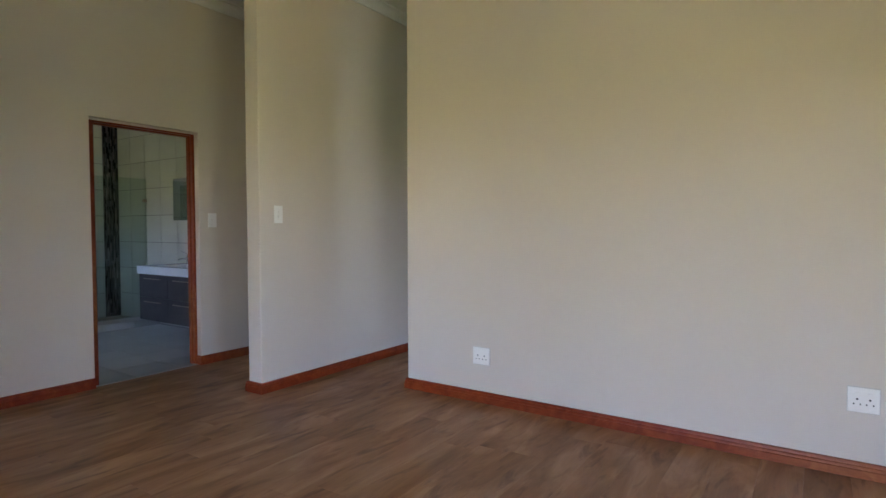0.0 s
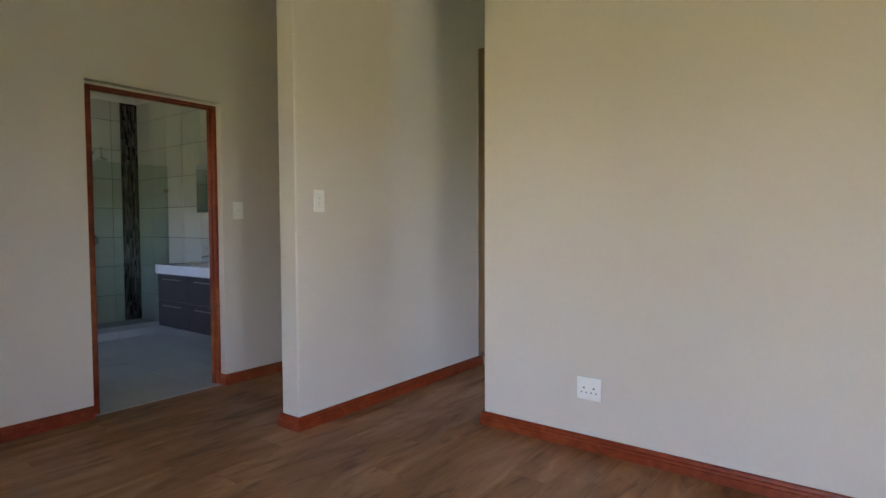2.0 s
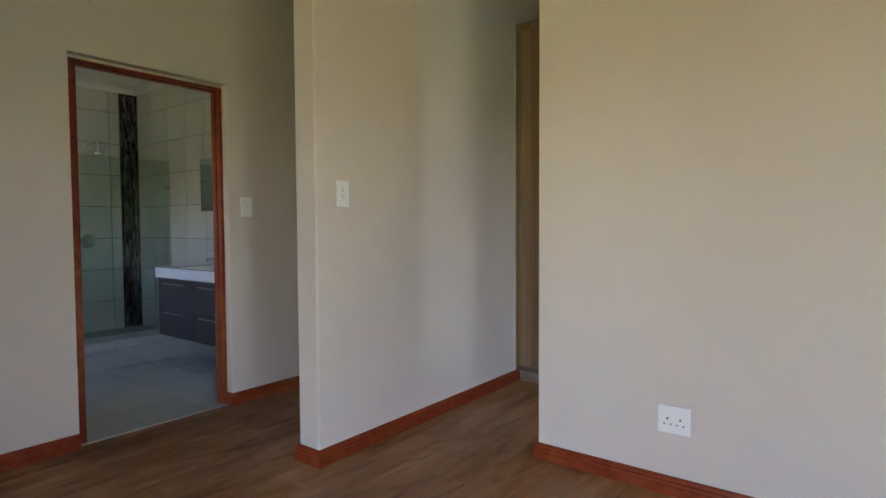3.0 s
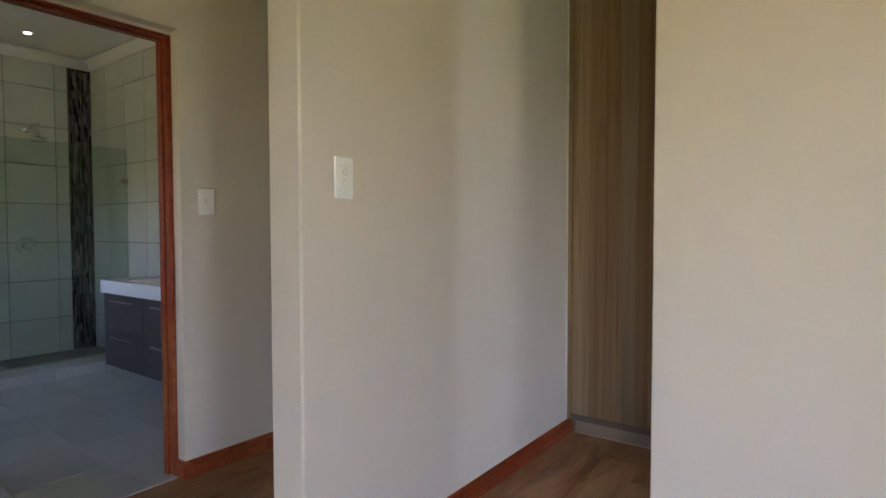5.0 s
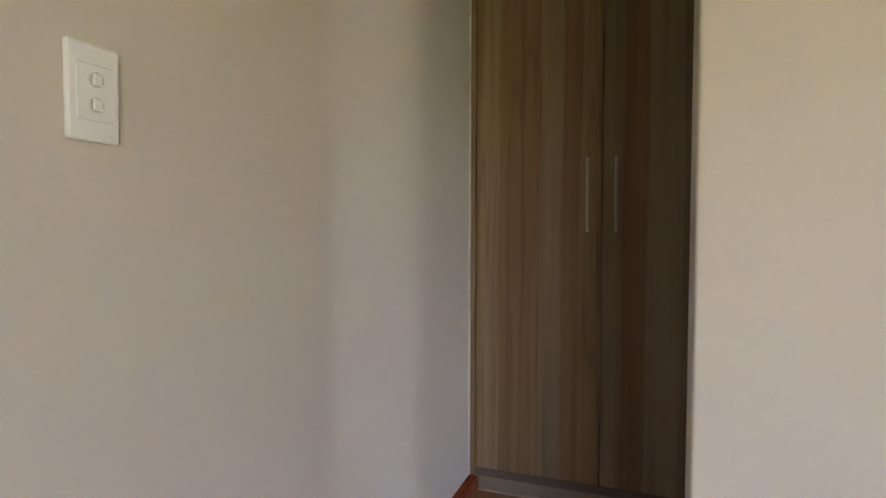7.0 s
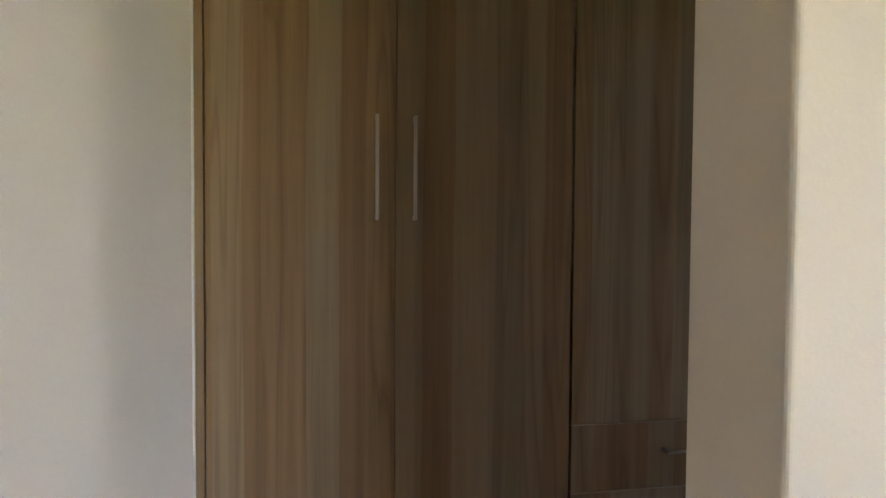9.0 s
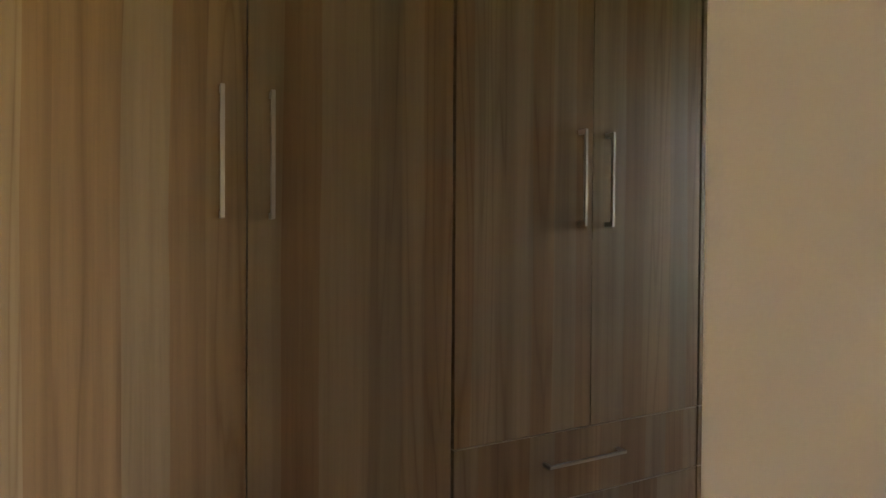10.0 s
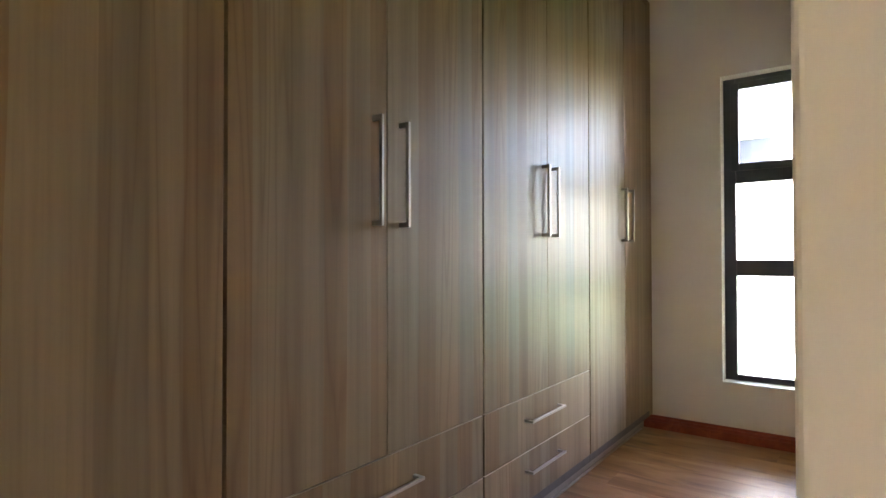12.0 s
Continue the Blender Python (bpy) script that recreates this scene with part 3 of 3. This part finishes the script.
def wardrobe(x0, x1, mid, handles, drawers, label):
    """One unit: carcass behind, two doors, and for some units two drawers under them."""
    w = thing("wardrobe", ((x0 + x1) / 2, YF + 0.3, 0), label, "wardrobe", "built-in wardrobes along the closet")
    g, e, front, low, top = 0.0015, 0.0044, YF, 0.122, 2.600
    part("carcass", boxes((x0 + 0.004, x0 + 0.018, front + 0.021, YB - 0.002, 0.085, 2.62), (x1 - 0.018, x1 - 0.004, front + 0.021, YB - 0.002, 0.085, 2.62),
                          (x0 + 0.018, x1 - 0.018, front + 0.021, YB - 0.002, 0.085, 0.103), (x0 + 0.018, x1 - 0.018, front + 0.021, YB - 0.002, 2.602, 2.62),
                          (x0 + 0.018, x1 - 0.018, YB - 0.012, YB - 0.002, 0.103, 2.602)), LAMINATE, w)
    # added dark sheet, its colour stands in for the shade between the doors
    part("gap_shade_sheet", boxes((x0 + 0.019, x1 - 0.019, front + 0.0225, front + 0.030, 0.1035, 2.6015)), JOINT_DARK, w)
    # strip coloured dark to give the shade below the doors
    part("shade_strip", boxes((x0 + 0.001, x1 - 0.001, front + 0.003, front + 0.020, 0.086, 0.1195)), SHADE, w, "dark strip standing in for the shade under the doors")
    part("plinth", boxes((x0, x1, front + 0.058, front + 0.074, 0.0, 0.0845)), PLINTH, w, "paler recessed plinth")
    part("floor_bead", boxes((x0, x1, front + 0.046, front + 0.0575, 0.0, 0.007), bevel=0.002), SEALANT, w, "pale sealant bead along the floor")
    part("top_board", boxes((x0, x1, front, front + 0.020, 2.604, 2.652), bevel=0.001), LAMINATE, w)
    door_low = 0.5225 if drawers else low
    for a, b, hx in ((x0 + e, mid - g, handles[0]), (mid + g, x1 - e, handles[1])):
        door = part("door", boxes((a, b, front, front + 0.019, door_low, top), bevel=0.0012), LAMINATE, w)
        bar_handle("handle", (hx, 1.139), (hx, 1.430), front, door, "brushed nickel bar handle")
    for z0, z1, hz in ((0.3115, 0.5185, 0.432), (low, 0.308, 0.240)) if drawers else ():
        drawer = part("drawer", boxes((x0 + e, x1 - e, front, front + 0.019, z0, z1), bevel=0.0012), LAMINATE, w)
        # thin band whose pale colour paints the light caught by the drawer's top edge
        part("edge_band", boxes((x0 + e + 0.001, x1 - e - 0.001, front - 0.0004, front + 0.019, z1, z1 + 0.0012)), BAND, drawer, "edge strip coloured pale for the light it catches")
        bar_handle("handle", (drawers - 0.150, hz), (drawers + 0.150, hz), front, drawer, "brushed nickel bar handle")
    return w


PLAIN = "grey-brown wood-grain wardrobe with two full-height closed doors"
DRAWN = "grey-brown wood-grain wardrobe with two doors above two drawers"
wardrobe(-3.318, -2.268, -2.800, (-2.855, -2.748), None, PLAIN)
wardrobe(-2.268, -1.300, -1.785, (-1.840, -1.732), -1.815, DRAWN)
wardrobe(-1.300, -0.360, -0.806, (-0.853, -0.767), -0.860, DRAWN)
wardrobe(-0.360, 0.585, 0.150, (0.096, 0.204), None, PLAIN)
filler = thing("filler_panel", (-3.333, YF + 0.2, 0), "narrow grey-brown filler panel beside the partition", "filler panel")
part("panel", boxes((XP + 0.006, -3.319, YF + 0.004, YF + 0.022, 0.085, 2.652)), LAMINATE, filler)
part("edge_strip", boxes((XP + 0.0005, XP + 0.006, YF - 0.004, YF + 0.022, 0.085, 2.652)), EDGE, filler, "pale sealing strip")
filler = thing("filler_panel", (0.62, YF + 0.2, 0), "grey-brown filler panel beside the window wall", "filler panel")
part("panel", boxes((0.5865, XW - 0.001, YF + 0.006, YF + 0.024, 0.085, 2.652)), LAMINATE, filler)
part("plinth", boxes((0.5865, XW - 0.001, YF + 0.058, YF + 0.074, 0.0, 0.0845)), PLINTH, filler, "paler recessed plinth")


# ---------------------------------------------------------------- switches and sockets
def flat_disc(bm, at, normal, r, depth, sides=20):
    return rod(bm, at, Vector(at) + Vector(normal) * depth, r, sides=sides)


def light_switch(x, y0, y1, z0, z1, buttons, label):
    s = thing("light_switch", (x, (y0 + y1) / 2, z0), label, "light switch", "light switches")
    cy, h = (y0 + y1) / 2, z1 - z0
    bm = bmesh.new()
    box(bm, x, x + 0.0095, y0, y1, z0, z1, 0.004)
    part("plate", bm, WHITE, s)
    part("insert", boxes((x + 0.0095, x + 0.0110, y0 + 0.012, y1 - 0.012, z0 + h * 0.22, z1 - h * 0.22), bevel=0.0006), WHITE, s)
    for z in (z0 + h * 0.215, z1 - h * 0.215):
        part("groove", boxes((x + 0.0096, x + 0.0099, y0 + 0.012, y1 - 0.012, z - 0.0005, z + 0.0005)), EDGE, s)
    for z in buttons:
        bm = flat_disc(bmesh.new(), (x + 0.011, cy, z), (1, 0, 0), 0.0105, 0.003)
        part("button_ring", bm, EDGE, s, smooth=True)
        bm = boxes((x + 0.014, x + 0.0175, cy - 0.007, cy + 0.007, z - 0.008, z + 0.008), bevel=0.002)
        part("button", bm, WHITE, s)


light_switch(XP, 3.066, 3.144, 1.272, 1.405, (1.322, 1.356), "white two-button light switch on the partition wall")
light_switch(XL, 3.300, 3.385, 1.243, 1.372, (1.310,), "white single-button light switch beside the bathroom doorway")


def socket(x0, x1, z0, z1):
    s = thing("power_socket", ((x0 + x1) / 2, YR, z0), "white double power socket low on the bedroom wall", "power socket", "power sockets")
    w, h, cx = x1 - x0, z1 - z0, (x0 + x1) / 2
    part("back_plate", boxes((x0 - 0.0025, x1 + 0.0025, YR - 0.004, YR, z0 - 0.0025, z1 + 0.0025), bevel=0.001), EDGE, s, "thin grey rim behind the plate")
    part("plate", boxes((x0, x1, YR - 0.010, YR - 0.004, z0, z1), bevel=0.0025), WHITE, s)
    for sx in (-0.5, 0.5):
        mx = cx + sx * w * 0.40
        part("rocker", boxes((mx - 0.009, mx + 0.009, YR - 0.0135, YR - 0.010, z0 + h * 0.66, z0 + h * 0.80), bevel=0.001), WHITE, s)
        part("earth_hole", flat_disc(bmesh.new(), (mx, YR - 0.010, z0 + h * 0.53), (0, -1, 0), 0.0048, 0.0006), DARK_HOLE, s)
        for dx in (-0.0133, 0.0133):
            part("pin_hole", flat_disc(bmesh.new(), (mx + dx, YR - 0.010, z0 + h * 0.33), (0, -1, 0), 0.0036, 0.0006), DARK_HOLE, s)


socket(-1.953, -1.820, 0.270, 0.390)
socket(0.203, 0.331, 0.325, 0.447)


# ---------------------------------------------------------------- bathroom things
def vanity():
    x0, x1, y0, y1 = -6.39, -5.19, 3.600, BY
    v = thing("vanity_unit", ((x0 + x1) / 2, 3.9, 0.24), "wall-hung dark grey vanity unit with four drawers", "vanity")
    part("body", boxes((x0 + 0.02, x1 - 0.02, y0 + 0.035, y1, 0.200, 0.722)), VANITY, v)
    cx = (x0 + x1) / 2
    for a, b in ((x0 + 0.02, cx - 0.0015), (cx + 0.0015, x1 - 0.02)):
        for z0, z1 in ((0.2015, 0.458), (0.462, 0.718)):
            d = part("drawer", boxes((a, b, y0 + 0.016, y0 + 0.034, z0, z1), bevel=0.0015), VANITY, v)
            m, hz = (a + b) / 2, z1 - 0.045
            part("handle", boxes((m - 0.160, m + 0.160, y0 - 0.008, y0, hz - 0.005, hz + 0.005), (m - 0.160, m - 0.148, y0, y0 + 0.016, hz - 0.004, hz + 0.004),
                                 (m + 0.148, m + 0.160, y0, y0 + 0.016, hz - 0.004, hz + 0.004), bevel=0.001), STEEL, d, "brushed metal bar handle")
    # basin top: a slab with a rectangular bowl let into it
    b = thing("basin", (cx, 3.9, 0.722), "thick white basin top with a rectangular bowl on the vanity", "basin")
    bx0, bx1, by0, by1 = -6.12, -5.43, 3.665, 4.030
    bm = bmesh.new()
    us, vs = (x0, bx0, bx1, x1), (y0, by0, by1, y1)
    grid = {(i, j): bm.verts.new((us[i], vs[j], 0.813)) for i in range(4) for j in range(4)}
    for i in range(3):
        for j in range(3):
            if (i, j) != (1, 1):
                bm.faces.new([grid[i, j], grid[i + 1, j], grid[i + 1, j + 1], grid[i, j + 1]])
    ring = [grid[1, 1], grid[2, 1], grid[2, 2], grid[1, 2]]
    deep = [bm.verts.new(p) for p in ((bx0 + 0.04, by0 + 0.03, 0.735), (bx1 - 0.04, by0 + 0.03, 0.735), (bx1 - 0.04, by1 - 0.02, 0.735), (bx0 + 0.04, by1 - 0.02, 0.735))]
    for i in range(4):
        bm.faces.new([ring[i], ring[(i + 1) % 4], deep[(i + 1) % 4], deep[i]])
    bm.faces.new(deep)
    rim = [grid[0, 0], grid[1, 0], grid[2, 0], grid[3, 0], grid[3, 1], grid[3, 2], grid[3, 3], grid[2, 3], grid[1, 3], grid[0, 3], grid[0, 2], grid[0, 1]]
    foot = [bm.verts.new((q.co.x, q.co.y, 0.7225)) for q in rim]
    for i in range(12):
        bm.faces.new([rim[i], rim[(i + 1) % 12], foot[(i + 1) % 12], foot[i]])
    bm.faces.new(foot)
    bmesh.ops.recalc_face_normals(bm, faces=bm.faces)
    bmesh.ops.bevel(bm, geom=[e for e in bm.edges if e.calc_length() > 0.05], offset=0.003, segments=2, profile=0.5, affect="EDGES")
    part("top", bm, SOLID, b)
    part("drain", flat_disc(bmesh.new(), ((bx0 + bx1) / 2, 3.83, 0.735), (0, 0, 1), 0.022, 0.004), CHROME, b)
    t = thing("basin_tap", (-6.15, 4.085, 0.813), "chrome basin mixer tap", "tap")
    bm = rod(bmesh.new(), (-6.15, 4.085, 0.813), (-6.15, 4.085, 0.905), 0.021)
    part("body", bm, CHROME, t, smooth=True)
    part("spout", rod(bmesh.new(), (-6.15, 4.085, 0.885), (-6.15, 3.965, 0.868), 0.014, 0.011), CHROME, t, smooth=True)
    part("lever", rod(rod(bmesh.new(), (-6.15, 4.085, 0.905), (-6.15, 4.085, 0.930), 0.019, 0.014), (-6.15, 4.085, 0.925), (-6.15, 4.000, 0.965), 0.006, 0.005), CHROME, t, smooth=True)


vanity()


def mirror():
    m = thing("mirror", (-5.9, BY, 1.338), "frameless rectangular mirror above the basin", "mirror")
    part("backing", boxes((-6.575, -5.16, BY - 0.026, BY, 1.345, 1.840)), VANITY, m)
    part("glass", boxes((-6.590, -5.145, BY - 0.031, BY - 0.0265, 1.335, 1.850), bevel=0.001), MIRROR, m)


mirror()


def shower():
    kx0, kx1, ky, top = -7.330, -6.998, 3.080, 0.078
    kerb = tagged(structure("shower_kerb", boxes((kx0, kx1, ky, BY, -0.008, top), (BX, kx0, ky, 3.300, -0.008, top)), GROUT,
                            "low tiled kerb round the shower", "kerb"))
    edges = (ky - 0.003, 3.500, 3.862, BY)
    for a, b in zip(edges, edges[1:]):
        part("kerb_tile", boxes((kx1, kx1 + 0.008, a + 0.002, b - 0.002, 0.002, top + 0.005), bevel=0.001), FLOOR_TILE, kerb)
        part("kerb_tile", boxes((kx0 - 0.002, kx1 - 0.0005, max(a, ky) + 0.002, b - 0.002, top, top + 0.007), bevel=0.001), FLOOR_TILE, kerb)
    for a, b in ((-7.97, -7.66), (-7.66, -7.33), (-7.33, kx1 - 0.002)):
        part("kerb_tile", boxes((a + 0.002, b - 0.002, ky - 0.008, ky, 0.002, top + 0.005), bevel=0.001), FLOOR_TILE, kerb)
        if b < kx1 - 0.01:
            part("kerb_tile", boxes((a + 0.002, b - 0.004, ky + 0.0005, 3.302, top, top + 0.007), bevel=0.001), FLOOR_TILE, kerb)
    structure("shower_floor", boxes((BX, kx0 - 0.002, 3.302, BY, -0.008, 0.030)), PEBBLE, "brown pebble mosaic shower floor", "shower floor")
    s = thing("shower_screen", (-7.27, 3.23, top + 0.007), "frameless greenish glass shower screen on the kerb", "shower screen")
    part("pane", boxes((-7.274, -7.266, 3.236, BY - 0.002, top + 0.008, 1.885)), SHOWER_GLASS, s)
    part("pane", boxes((BX + 0.002, -7.277, 3.224, 3.232, top + 0.008, 1.885)), SHOWER_GLASS, s)
    part("corner_profile", boxes((-7.276, -7.264, 3.222, 3.235, top + 0.007, 1.887)), STEEL, s, "slim metal corner strip")
    part("wall_clip", boxes((-7.283, -7.257, BY - 0.050, BY - 0.001, 1.580, 1.620), bevel=0.003), STEEL, s, "chrome glass clip")
    knob = rod(rod(bmesh.new(), (-7.32, 3.224, 0.95), (-7.32, 3.198, 0.95), 0.008), (-7.32, 3.198, 0.95), (-7.32, 3.180, 0.95), 0.017)
    part("knob", knob, CHROME, s, "small chrome knob", smooth=True)
    h = thing("wall_shower", (BX, 3.666, 1.95), "chrome shower head on a short wall arm", "shower head")
    part("flange", flat_disc(bmesh.new(), (BX, 3.666, 2.062), (1, 0, 0), 0.030, 0.012), CHROME, h, smooth=True)
    bm = rod(bmesh.new(), (BX + 0.012, 3.666, 2.062), (BX + 0.272, 3.666, 2.085), 0.011)
    bmesh.ops.create_uvsphere(bm, u_segments=14, v_segments=8, radius=0.0135, matrix=Matrix.Translation((BX + 0.274, 3.666, 2.084)))
    rod(bm, (BX + 0.274, 3.666, 2.084), (BX + 0.284, 3.666, 1.985), 0.011)
    part("arm", bm, CHROME, h, smooth=True)
    bm = rod(bmesh.new(), (BX + 0.285, 3.666, 1.960), (BX + 0.284, 3.666, 1.990), 0.024, 0.015)
    rod(bm, (BX + 0.290, 3.666, 1.947), (BX + 0.286, 3.666, 1.962), 0.058, 0.030, 28)
    rod(bm, (BX + 0.2915, 3.666, 1.940), (BX + 0.290, 3.666, 1.947), 0.056, 0.058, 28)
    part("rose", bm, CHROME, h, smooth=True)
    v = thing("shower_mixer", (BX, 3.641, 0.95), "round chrome shower mixer on the tiled wall", "shower mixer")
    part("rosette", rod(bmesh.new(), (BX, 3.641, 1.026), (BX + 0.014, 3.641, 1.026), 0.078, 0.072, 32), CHROME, v, smooth=True)
    part("cartridge", rod(bmesh.new(), (BX + 0.014, 3.641, 1.026), (BX + 0.060, 3.641, 1.026), 0.032, 0.028, 24), CHROME, v, smooth=True)
    part("lever", rod(bmesh.new(), (BX + 0.052, 3.641, 1.030), (BX + 0.075, 3.700, 0.985), 0.008, 0.007), CHROME, v, smooth=True)


shower()

lamp = thing("downlight", (-7.45, 3.53, 2.77), "small round recessed downlight, lit, in the bathroom ceiling", "ceiling light")
part("rim", rod(bmesh.new(), (-7.45, 3.53, 2.7695), (-7.45, 3.53, 2.764), 0.036, 0.030, 28), SHADE, lamp, smooth=True)
part("lens", flat_disc(bmesh.new(), (-7.45, 3.53, 2.7638), (0, 0, -1), 0.023, 0.003, 28), LED, lamp, "glowing white lens")


# ---------------------------------------------------------------- mosaic strip, tiles and boards
def mosaic_strip():
    rnd, bm = random.Random(4), bmesh.new()
    y, width = 4.001, 0.0148
    for c in range(13):
        z = 0.036 - rnd.random() * 0.1
        while z < 2.70:
            length = rnd.choice((0.06, 0.09, 0.12, 0.16))
            a, b = max(z, 0.034), min(z + length - 0.002, 2.695)
            if b - a > 0.008:
                d = BX + 0.001 + rnd.random() * 0.004
                y0, y1 = y + 0.001, y + width - 0.001
                lo = [bm.verts.new((BX - 0.007, *p)) for p in ((y0, a), (y1, a), (y1, b), (y0, b))]
                hi = [bm.verts.new((d, *p)) for p in ((y0, a), (y1, a), (y1, b), (y0, b))]
                bm.faces.new(hi)
                for i in range(4):
                    bm.faces.new([lo[i], lo[(i + 1) % 4], hi[(i + 1) % 4], hi[i]])
            z += length
        y += width
    return bm


strip = tagged(new("mosaic_strip", mesh_of("mosaic_strip", mosaic_strip(), MOSAIC)), "upright strip of dark glass and stone mosaic sticks", "mosaic tiles", "", "stuff")

PIECES = {}


def piece(name, w, h, t, chamfer, mat):
    """A flat piece in its own coordinates: w across, h along, t thick, its top edge chamfered."""
    key = (name, round(w, 4), round(h, 4))
    if key not in PIECES:
        bm, rings = bmesh.new(), []
        for inset, z in ((0, 0), (0, t - chamfer), (chamfer, t)):
            rings.append([bm.verts.new((x, y, z)) for x, y in ((inset, inset), (w - inset, inset), (w - inset, h - inset), (inset, h - inset))])
        for a, b in zip(rings, rings[1:]):
            for i in range(4):
                bm.faces.new([a[i], a[(i + 1) % 4], b[(i + 1) % 4], b[i]])
        bm.faces.new(rings[-1])
        PIECES[key] = mesh_of(name, bm, mat)
    return PIECES[key]


def lay(name, mesh, parent, m):
    ob = new(name, mesh)
    ob.parent = parent
    ob.matrix_basis = m
    return ob


def tile_walls():
    rows = [(0.003 + 0.351 * k, min(0.003 + 0.351 * (k + 1), 2.70)) for k in range(8)]
    back, side = bpy.data.objects["wall_bathroom_back"], bpy.data.objects["wall_bathroom_basin"]
    ys = [1.0] + [3.893 - 0.385 * k for k in range(7, -1, -1)] + [4.001]
    xs = [BX + 0.002] + [-7.67 + 0.37 * k for k in range(9)] + [BD]
    for z0, z1 in rows:
        for a, b in zip(ys, ys[1:]):
            if b - a > 0.02:
                lay("tile", piece("tile", b - a - 0.006, z1 - z0 - 0.006, 0.008, 0.0012, WALL_TILE), back,
                    Matrix.Translation((BX - 0.008, a + 0.003, z0 + 0.003)) @ Matrix(((0, 0, 1, 0), (1, 0, 0, 0), (0, 1, 0, 0), (0, 0, 0, 1))))
        for a, b in zip(xs, xs[1:]):
            if b - a > 0.02:
                lay("tile", piece("tile", b - a - 0.006, z1 - z0 - 0.006, 0.008, 0.0012, WALL_TILE), side,
                    Matrix.Translation((b - 0.003, BY + 0.008, z0 + 0.003)) @ Matrix(((-1, 0, 0, 0), (0, 0, -1, 0), (0, 1, 0, 0), (0, 0, 0, 1))))


tile_walls()


def tile_floor():
    w = 0.40
    xs = [BX] + [-7.80 + w * k for k in range(9)] + [-4.602]
    ys = [BS] + [3.47 - w * k for k in range(6, -1, -1)] + [3.87, BY]
    for a, b in zip(xs, xs[1:]):
        for c, d in zip(ys, ys[1:]):
            if b - a > 0.02 and d - c > 0.02 and not (b < -7.0 and d > 3.9):
                lay("floor_tile", piece("floor_tile", b - a - 0.006, d - c - 0.006, 0.008, 0.0012, FLOOR_TILE), bath_floor,
                    Matrix.Translation((a + 0.003, c + 0.003, -0.008)))


tile_floor()


def board_floor():
    rnd, width, length = random.Random(11), 0.192, 1.215
    x = -4.576
    while x < EAST:
        w = min(width, EAST - x)
        y = SOUTH - rnd.random() * length
        while y < NORTH:
            a, b = max(y, SOUTH), min(y + length, NORTH)
            inside = x + w / 2 < XW or (a + b) / 2 < YS
            if b - a > 0.03 and w > 0.02 and inside:
                lay("floorboard", piece("floorboard", w - 0.0004, b - a - 0.0004, 0.010, 0.0003, PLANK), floor, Matrix.Translation((x, a, -0.010)))
            y += length
        x += width


board_floor()
